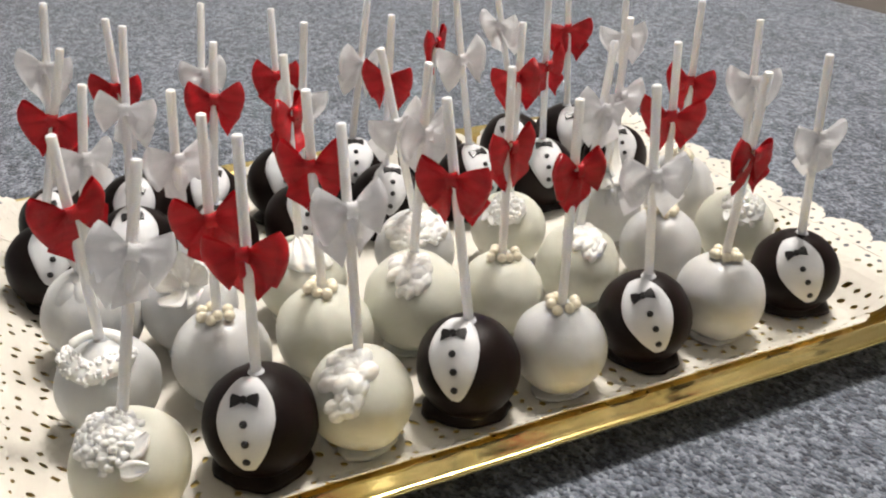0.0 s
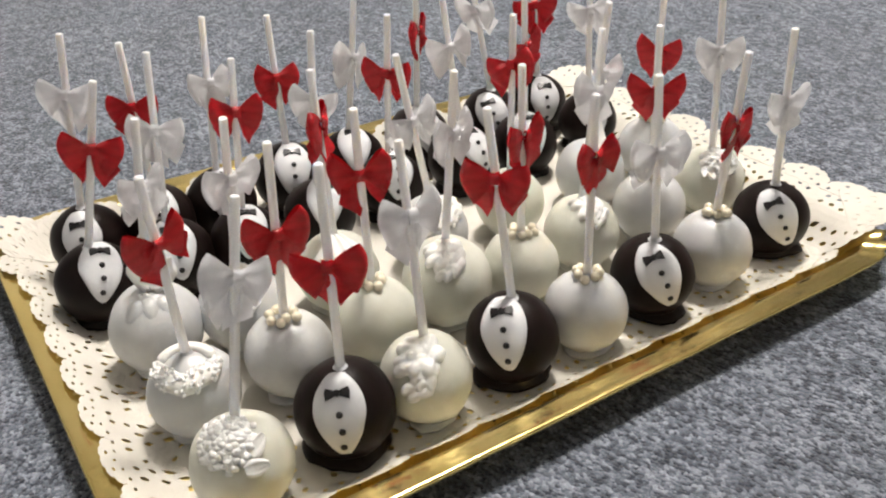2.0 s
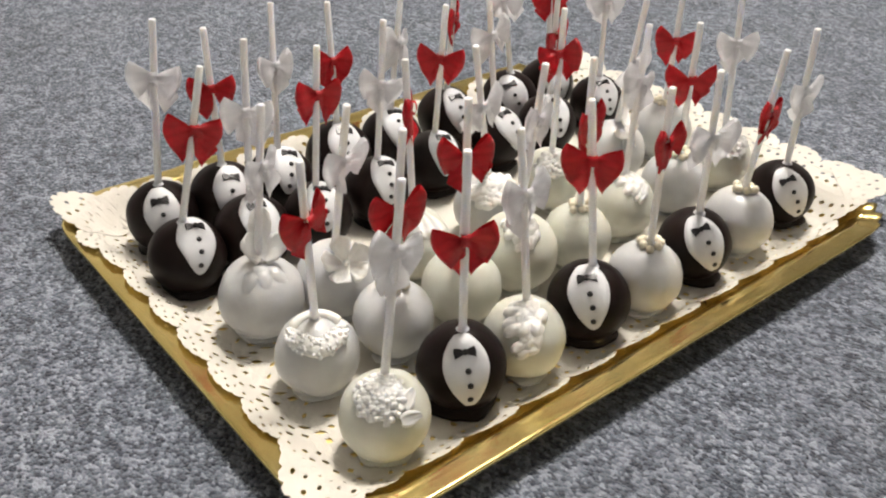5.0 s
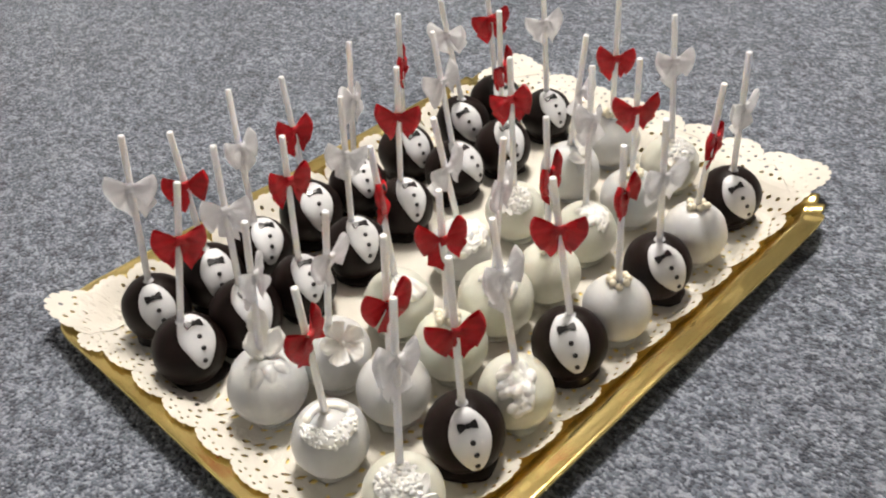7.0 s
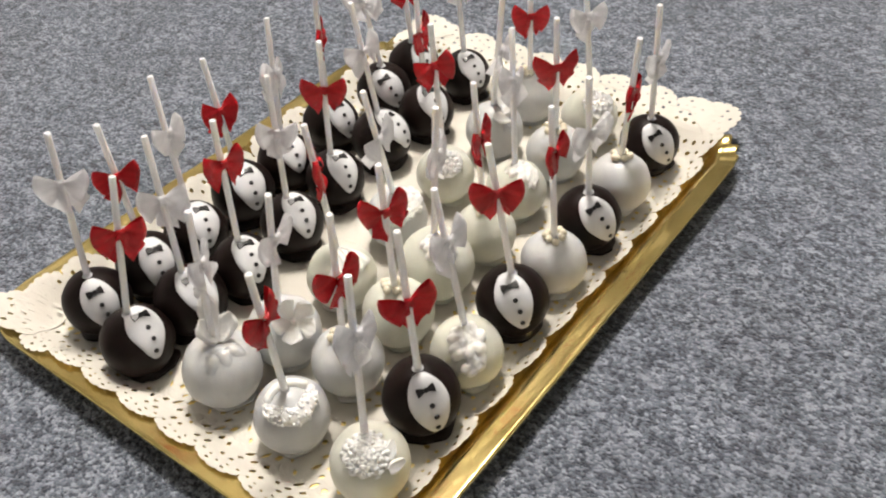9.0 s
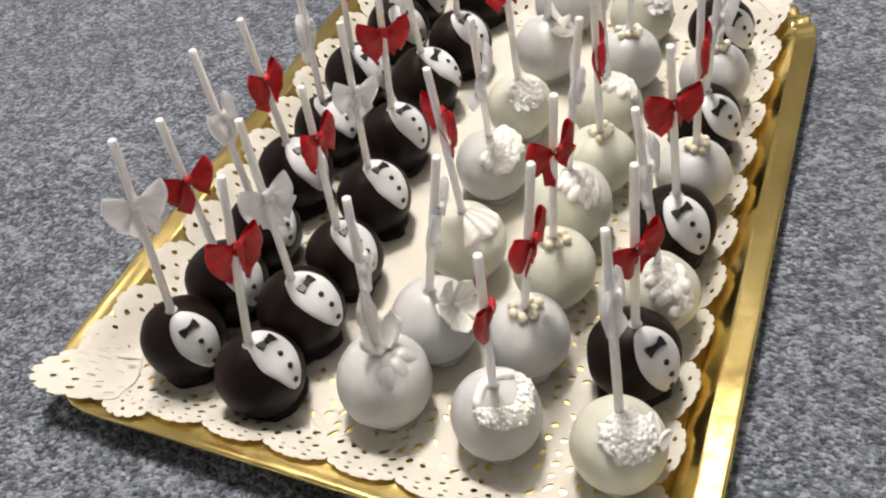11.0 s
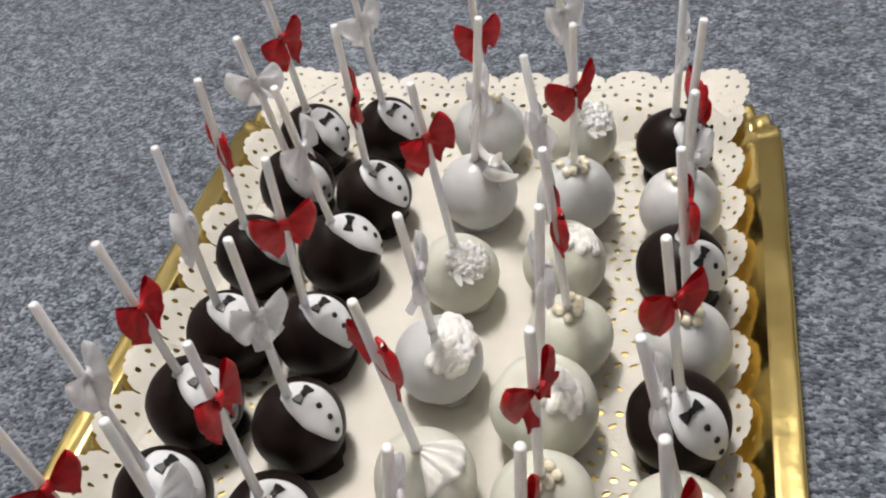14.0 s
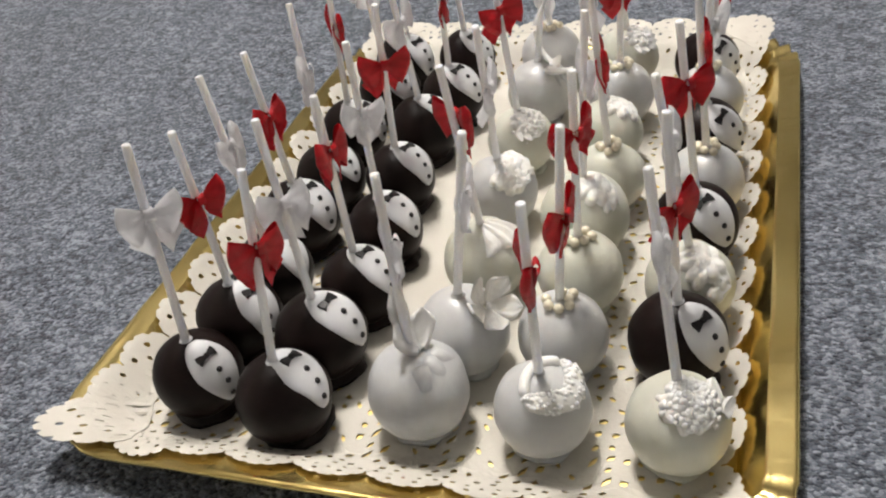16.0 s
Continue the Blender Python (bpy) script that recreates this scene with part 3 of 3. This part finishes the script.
BLOSSOMS = [shape("sugar_flower", *relief(0.15, 0.062, 5, 1.3 * i, 0.018), "sugar_icing") for i in range(6)]
HEAPS = [shape("sugar_rosette", *relief(0.30, 0.150, 9, 2.1 * i, 0.012, 72, 26, 2.4), "sugar_icing") for i in range(4)]


def blossom(parent, m0, size, pick):
    """A moulded blossom, fused with what lies beside it."""
    put("sugar_flower", BLOSSOMS[pick % 6], parent, m0 @ Matrix.Diagonal((size / 0.12, size / 0.175, size / 0.185, 1)))


def sugar_dome(parent, m0, size, seed, count=46):
    """A rough heap of sparkling sugar on the ball, with loose grains on it."""
    rng = random.Random(seed)
    heap = put("sugar_rosette", HEAPS[seed % 4], parent, m0 @ Matrix.Scale(size / 0.30, 4), "heap of sparkling white sugar florets")
    for i in range(count):
        a, r = i * 2.39996, 0.27 * math.sqrt((i + 0.5) / count) * rng.uniform(0.85, 1.12)
        p = Vector((r * math.cos(a), r * math.sin(a), math.sqrt(R * R - r * r) - R + 0.135 * (1 - (r / 0.30) ** 2.2) ** 0.6 + rng.uniform(-0.030, -0.014)))
        put("floret", rng.choice(CRUMBS), heap, Matrix.Translation(p) @ Matrix.Rotation(rng.uniform(0, 3), 4, "X") @ Matrix.Rotation(rng.uniform(0, 6), 4, "Z") @ Matrix.Scale(rng.uniform(0.036, 0.054), 4))


def piped(parent, points, r, seed, step=0.07, label=""):
    """A piped cord of overlapping dabs along points on the ball."""
    rng = random.Random(seed)
    pts = [Vector(p) for p in points]
    cord = put("piping", shape("piping", *tube(pts, r * 0.55, 6), "sugar_icing"), parent, None, label)
    for a, c in zip(pts, pts[1:]):
        k = max(1, round((c - a).length / step))
        for i in range(k):
            p = a.lerp(c, i / k) + Vector([rng.uniform(-0.012, 0.012) for _ in range(3)])
            put("dab", rng.choice(DABS), cord, Matrix.Translation(p) @ Matrix.Rotation(rng.uniform(0, 3), 4, "X") @ Matrix.Scale(r * rng.uniform(0.8, 1.2), 4))


def deco(name, piece, parent, m=None, label=""):
    return put(name, shape(name, *piece, "sugar_icing"), parent, m, label)


def pearls(parent, seed, shift=0.0):
    rng = random.Random(seed)
    for i in range(7):
        a = radians(-130 + 260 * i / 6 + rng.uniform(-12, 12))
        r = rng.uniform(0.10, 0.17)
        z = ZC + math.sqrt(R * R - r * r) + 0.03 + rng.uniform(-0.005, 0.02)
        put("pearl", PEARL, parent, Matrix.Translation((r * math.cos(a) + shift, r * math.sin(a), z)), "small ivory sugar pearl" if i == 0 else "")


def deco_flower_cluster(parent, seed):
    rng = random.Random(seed)
    for i, (a, po, sz) in enumerate(((-0.05, 16, 0.19), (0.08, 28, 0.21), (-0.09, 36, 0.18), (0.10, 50, 0.17), (0.03, 64, 0.17))):
        blossom(parent, at_ball(a + rng.uniform(-0.02, 0.02), po, 0.0, rng.uniform(0, 72)), sz, i + seed)


def deco_posy(parent, seed):
    """A small bunch of moulded blossoms close to the stick."""
    rng = random.Random(seed)
    for i, (a, po, sz) in enumerate(((-0.06, 13, 0.15), (0.09, 17, 0.17), (0.02, 27, 0.18), (0.13, 33, 0.15), (0.06, 43, 0.14))):
        blossom(parent, at_ball(a, po, 0.0, rng.uniform(0, 72)), sz, i + seed)


def deco_lace(parent, seed):
    rng = random.Random(seed)
    for i in range(10):
        a, po = -0.24 + 0.48 * (i % 4) / 3 + rng.uniform(-0.05, 0.05), 18 + 15 * (i // 4) + rng.uniform(-5, 5)
        blossom(parent, at_ball(a, po + 20 * abs(a), 0.004, rng.uniform(0, 72)), rng.uniform(0.14, 0.20), i + seed)
    piped(parent, [on_ball(-0.27 + 0.06 * i, 54 + 4 * math.sin(i * 2.1), 0.006) for i in range(10)], 0.045, seed, 0.045, "thick white sugar lace")


def deco_rosette(parent, seed, polar=32, size=0.28):
    sugar_dome(parent, at_ball(0.0, polar, -0.03, seed * 13.0), size, seed, 36)
    for i in range(7):
        deco("petal", petal(0.15, 0.10, 0.2, 0.008), parent, at_ball(0.24 * math.sin(-1.2 + 0.4 * i), polar + 22 * math.cos(-1.2 + 0.4 * i), 0.005, -70 + 23 * i))


def deco_swirl(parent, seed):
    """A fan-shaped shell of glossy icing, ribbed from the stick outwards, over a smooth cap."""
    def fan(wide, deep, thick, ribs, shift):
        def at(u, v):
            w = 2 * u - 1
            half = (0.07 + wide * v ** 0.8) * (1 - 0.35 * max(0.0, v - 0.8) / 0.2)
            edge = (1 - abs(w) ** 8) * (1 - v ** 14)
            h = thick * edge * (0.75 + 0.25 * math.cos(ribs * w * 3.0 + 1.5 * v)) + 0.012 * noise.noise((w * 5, v * 7, seed)) * edge
            return on_ball(w * half + shift * v, 6 + deep * v * (1 - 0.12 * w * w), h - 0.012)
        return grid(36, 18, at)
    deco("icing_cap", fan(0.36, 40, 0.040, 0.0, -0.05), parent)
    deco("icing_shell", fan(0.25, 52, 0.075, 4.0, 0.10), parent, None, "ribbed white icing shell")


def deco_big_flower(parent, seed):
    m = at_ball(0.02, 38, 0.0, 20) @ Matrix.Rotation(radians(-18), 4, "Y")
    for i in range(5):
        deco("petal", petal(0.29, 0.28, 0.85, 0.020, True), parent, m @ Matrix.Rotation(2 * math.pi * i / 5, 4, "Z") @ Matrix.Rotation(radians(9), 4, "X"))
    deco("stamen", ball(0.04, 8, 6), parent, m @ Matrix.Translation((0, 0, 0.05)))


def deco_petals(parent, seed):
    """Thick petals standing round the stick over two soft gathers of the coating."""
    for a, po, turn, lift, ln in ((0.05, 11, 62, 1.5, 0.38), (0.0, 11, 105, 1.2, 0.24), (0.06, 12, 10, 1.1, 0.26)):
        leaf = petal(ln, 0.28, lift, 0.006, True)
        deco("petal", merged(leaf, moved(leaf, Matrix.Translation((0, 0, 0.022)) @ Matrix.Scale(0.94, 4))), parent, at_ball(a, po, 0.0, turn))
    for s in (-0.22, 0.0, 0.22):
        path = [on_ball(s * (0.3 + 0.25 * k), 14 + 9 * k, -0.074 - 0.0030 * k * k) for k in range(8)]
        put("drape_fold", shape("drape_fold", *tube(path, 0.110, 18), "white_chocolate"), parent)


def deco_wings(parent, seed):
    for turn, a in ((70, 0.10), (-70, -0.10)):
        deco("petal", petal(0.42, 0.20, 0.75, 0.008), parent, at_ball(a, 22, 0.0, turn))
    deco("petal", petal(0.2, 0.16, 0.4, 0.008), parent, at_ball(0.0, 28, 0.0, 0))
    for i in range(3):
        s = -0.10 + 0.10 * i
        mat = shape("drape_fold", *tube([on_ball(s * 0.5, 26, -0.02), on_ball(s, 50, -0.004), on_ball(s * 1.6, 80, -0.02)], 0.038, 8), "white_chocolate")
        put("drape_fold", mat, parent)


def deco_neckline(parent, seed):
    """A thick rope of glittering icing round the stick, dipping to a point in front."""
    rng = random.Random(seed)
    def on_loop(f):
        return on_ball(0.30 * math.sin(f), 15 - 24 * math.cos(f) + 6 * math.exp(-((f - math.pi) / 0.5) ** 2), 0.014)
    front = [on_loop(math.pi * (0.38 + 1.24 * i / 24)) for i in range(25)]
    back = [on_loop(math.pi * (1.62 + 0.76 * i / 14)) for i in range(1, 14)]
    def on_band(u, v):
        f, c = math.pi * (0.36 + 1.28 * u), 2 * math.pi * v
        wide = 0.06 + 0.94 * math.sin(math.pi * u) ** 0.5
        p = on_loop(f)
        out = (p - Vector((0, 0, ZC))).normalized()
        along = (on_loop(f + 0.02) - on_loop(f - 0.02)).normalized()
        knob = 1 + 0.16 * noise.noise((u * 16, 3 * math.cos(c), 3 * math.sin(c)))
        return p + knob * (along.cross(out) * (0.112 * wide * math.cos(c)) + out * ((0.020 + 0.050 * wide) * math.sin(c)))
    band = deco("neckline", grid(60, 16, on_band), parent, None, "sweetheart neckline of sparkling white icing")
    deco("neck_cord", tube([front[-1]] + back + [front[0]], 0.058, 10), parent)
    for i in range(110):
        p = on_band(rng.uniform(0.04, 0.96), rng.uniform(0.02, 0.48))
        put("sugar_grain", rng.choice(CRUMBS), band, Matrix.Translation(p) @ Matrix.Rotation(rng.uniform(0, 3), 4, "X") @ Matrix.Scale(rng.uniform(0.018, 0.030), 4))


def deco_bouquet(parent, seed):
    sugar_dome(parent, at_ball(0.0, 25, -0.02, 10.0), 0.29, seed, 80)
    for a, po, turn in ((0.27, 34, 40), (0.26, 52, 5)):
        deco("petal", petal(0.22, 0.17, 0.10, 0.012), parent, at_ball(a, po, 0.0, turn))


DECOS = dict(pearls=pearls, cluster=deco_flower_cluster, lace=deco_lace, posy=deco_posy, rosette=deco_rosette, swirl=deco_swirl, flower=deco_big_flower, petals=deco_petals,
             wings=deco_wings, neck=deco_neckline, bouquet=deco_bouquet)
WORDS = dict(pearls="white chocolate cake pop with sugar pearls", cluster="white chocolate cake pop with piped sugar flowers", lace="white chocolate cake pop with thick sugar lace", posy="white chocolate cake pop with small sugar blossoms",
             rosette="white chocolate cake pop with white sugar rosette", swirl="white chocolate cake pop with ridged icing cap", flower="white cake pop with large sugar flower",
             petals="white cake pop with folds, sugar petals", wings="white cake pop with two pointed icing petals", neck="white cake pop with a sparkling sweetheart neckline",
             bouquet="white cake pop with sparkling sugar rosette")
# place, size, facing, tilt and twist of the front, lean and length of the stick, ribbon colour, share of the stick's height, its facing, decoration
POPS = [
    (-5.30, -1.11, 1.04, -23, 7, 6, -0.02, 0.27, 1.09, "W", 0.68, -38, "tuxedo"),
    (-4.11, -1.31, 1.06, 29, -10, -39, -0.01, 0.56, 0.98, "R", 0.62, -15, "tuxedo"),
    (-5.26, -0.13, 1.06, -3, 3, -18, -0.02, -0.02, 0.96, "R", 0.59, -20, "tuxedo"),
    (-4.07, -0.32, 1.10, -3, -11, -3, -0.21, 0.25, 1.01, "W", 0.57, -25, "tuxedo"),
    (-5.24, 0.80, 1.04, 27, -8, -47, -0.41, 0.31, 1.00, "W", 0.59, 15, "tuxedo"),
    (-3.96, 0.67, 1.02, 7, -15, -26, -0.15, 0.25, 0.93, "R", 0.67, -10, "tuxedo"),
    (-5.35, 1.96, 1.10, -5, -6, -14, -0.22, 0.05, 0.89, "R", 0.54, -10, "tuxedo"),
    (-4.05, 1.82, 1.04, 14, -13, -31, -0.09, 0.22, 0.97, "W", 0.57, -30, "tuxedo"),
    (-5.34, 3.01, 1.05, 3, -19, -21, -0.22, 0.43, 0.95, "W", 0.55, 25, "tuxedo"),
    (-4.27, 3.10, 1.02, 10, -11, -29, 0.07, 0.12, 0.96, "R", 0.61, -55, "tuxedo"),
    (-5.49, 4.34, 1.05, -6, 0, 0, 0.08, 0.07, 1.00, "R", 0.60, 30, "tuxedo"),
    (-4.34, 4.43, 1.08, 5, -7, 5, -0.08, -0.20, 1.00, "W", 0.60, -5, "tuxedo"),
    (-5.37, 5.73, 1.06, -43, 9, 30, 0.08, -0.44, 1.00, "W", 0.69, -60, "tuxedo"),
    (-4.19, 5.56, 1.05, -24, -11, 6, 0.07, -0.07, 1.00, "R", 0.53, 10, "tuxedo"),
    (-5.43, 6.76, 1.05, -14, 6, -5, -0.09, -0.07, 1.00, "R", 0.58, -30, "tuxedo"),
    (-4.35, 7.01, 0.99, -30, -7, 13, -0.08, -0.01, 1.00, "W", 0.66, -30, "tuxedo"),
    (-2.65, -1.00, 1.11, -15, 0, 0, -0.12, 0.33, 0.92, "W", 0.63, 20, "petals"),
    (-2.43, -0.01, 1.07, -12, 0, 0, 0.34, 0.06, 0.95, "W", 0.65, 10, "flower"),
    (-2.52, 1.32, 1.06, -10, 0, 0, -0.23, 0.04, 0.97, "R", 0.70, 45, "swirl"),
    (-2.70, 2.85, 1.02, -10, 0, 0, 0.08, -0.43, 0.99, "W", 0.58, 0, "lace"),
    (-2.74, 4.21, 1.00, -40, 0, 0, -0.23, 0.23, 1.00, "R", 0.70, -50, "rosette"),
    (-2.76, 5.71, 1.05, -15, 0, 0, 0.32, -0.07, 1.00, "W", 0.53, 15, "wings"),
    (-2.83, 7.01, 1.05, -40, 0, 0, -0.03, 0.07, 0.99, "R", 0.51, -45, "pearls"),
    (-1.30, -1.03, 1.02, -25, 0, 0, 0.04, -0.08, 0.96, "R", 0.66, 15, "neck"),
    (-1.31, 0.09, 1.02, -45, 0, 0, 0.15, 0.05, 0.98, "R", 0.52, -5, "pearls"),
    (-1.31, 1.19, 1.05, -45, 0, 0, 0.08, -0.06, 1.00, "R", 0.66, -25, "pearls"),
    (-1.44, 2.29, 1.14, -40, 0, 0, 0.12, 0.14, 1.00, "W", 0.67, 10, "posy"),
    (-1.29, 3.32, 0.99, -40, 0, 0, -0.15, 0.12, 0.98, "R", 0.60, 20, "pearls"),
    (-1.48, 4.47, 1.02, -15, 0, 0, -0.38, 0.56, 1.01, "W", 0.65, 0, "posy"),
    (-1.47, 5.70, 1.02, -40, 0, 0, 0.10, -0.17, 0.99, "R", 0.60, -40, "pearls"),
    (-1.54, 6.95, 1.02, -25, 0, 0, -0.26, 0.16, 1.00, "W", 0.66, -30, "rosette"),
    (0.04, -1.02, 1.03, -50, 0, 0, -0.31, 0.48, 1.01, "W", 0.67, 0, "bouquet"),
    (-0.08, 0.16, 1.07, -35, 5, 7, -0.11, 0.07, 1.01, "R", 0.54, -35, "tuxedo"),
    (-0.04, 1.12, 1.03, -45, 0, 0, -0.37, 0.06, 0.99, "W", 0.65, 5, "cluster"),
    (-0.07, 2.28, 1.07, -63, -4, 26, -0.18, -0.16, 1.03, "R", 0.67, -40, "tuxedo"),
    (-0.02, 3.32, 1.01, -45, 0, 0, -0.15, 0.14, 0.98, "R", 0.68, 15, "pearls"),
    (-0.11, 4.46, 1.05, -46, 6, 31, 0.05, -0.21, 0.99, "W", 0.57, -20, "tuxedo"),
    (-0.14, 5.53, 1.03, -45, 0, 0, 0.15, 0.05, 0.99, "R", 0.59, 15, "pearls"),
    (-0.25, 6.77, 1.02, -51, 11, 32, 0.05, -0.16, 1.00, "W", 0.58, -10, "tuxedo"),
]


def cake_pop(x, y, size, face, tilt, twist, lx, ly, long, ribbon, share, bow_face, kind, ivory, seed):
    rng = random.Random(seed)
    pop = new("cake_pop")
    pop.matrix_basis = Matrix.Translation((x * U, y * U, 0.0008)) @ Matrix.Rotation(radians(face), 4, "Z")
    ties = " and red ribbon" if ribbon == "R" else " and white ribbon"
    coat = "dark_chocolate" if kind == "tuxedo" else ("ivory_chocolate" if ivory else "white_chocolate")
    spin = Matrix.Rotation(rng.uniform(0, 6.28), 4, "Z")
    pop.matrix_basis = pop.matrix_basis @ Matrix.Scale(size, 4)
    put("coating", rng.choice(BALLS[coat]), pop, spin)
    put("foot", rng.choice(FEET[coat]), pop, spin @ Matrix.Diagonal((1, 1, 1, 1) if kind == "tuxedo" else (0.78, 0.78, 0.5, 1)))
    if kind == "tuxedo":
        tagged(pop, "dark chocolate cake pop with iced tuxedo front" + ties, "cake pop", "cake pops on the tray")
        tie_way = Vector((math.sin(radians(31)), 0, math.cos(radians(31))))
        roll = Matrix.Translation((0, 0, ZC)) @ Matrix.Rotation(radians(tilt), 4, "Y") @ Matrix.Rotation(radians(twist), 4, tie_way) @ Matrix.Translation((0, 0, -ZC))
        panel = put("shirt_front", SHIRT, pop, roll, "white icing shirt front")
        put("bow_tie", TIE, panel, None, "black icing bow tie")
        for bt in BUTTONS:
            put("button", bt, panel)
        put("collar", COLLAR["shirt_icing"], pop, Matrix.Translation((0, 0, ZC + R - 0.02)))
    else:
        tagged(pop, (WORDS[kind].replace("white", "ivory", 1) if ivory else WORDS[kind]) + ties, "cake pop", "cake pops on the tray")
        DECOS[kind](pop, seed)
        put("collar", COLLAR[coat], pop, Matrix.Translation((0, 0, ZC + R - 0.02)))
    back = Matrix.Rotation(radians(-face), 4, "Z")
    way = (back @ Vector((lx, ly, STICK_LEN))).normalized()
    base = Vector((0, 0, ZC + R - 0.01))
    stick = put("stick", STICK, pop, Matrix.Translation(base) @ way.to_track_quat("Z", "Y").to_matrix().to_4x4() @ Matrix.Diagonal((1 / size, 1 / size, long / size, 1)), "white paper lollipop stick")
    at = base + way * (STICK_LEN * long / size) * share
    lean = Vector((0, 0, 1)).rotation_difference(way).to_matrix().to_4x4()
    ribbon_bow(ribbon, pop, Matrix.Translation(at) @ lean @ Matrix.Rotation(radians(bow_face - face), 4, "Z") @ Matrix.Rotation(radians(rng.uniform(-7, 7)), 4, "X") @ Matrix.Scale(rng.uniform(0.86, 0.99) / size, 4), seed)
    return pop


IVORY = (18, 20, 25, 26, 27, 28, 30, 31, 33)      # rows of POPS that are dipped in ivory chocolate
for i, row in enumerate(POPS):
    cake_pop(*row, i in IVORY, 100 + 7 * i)
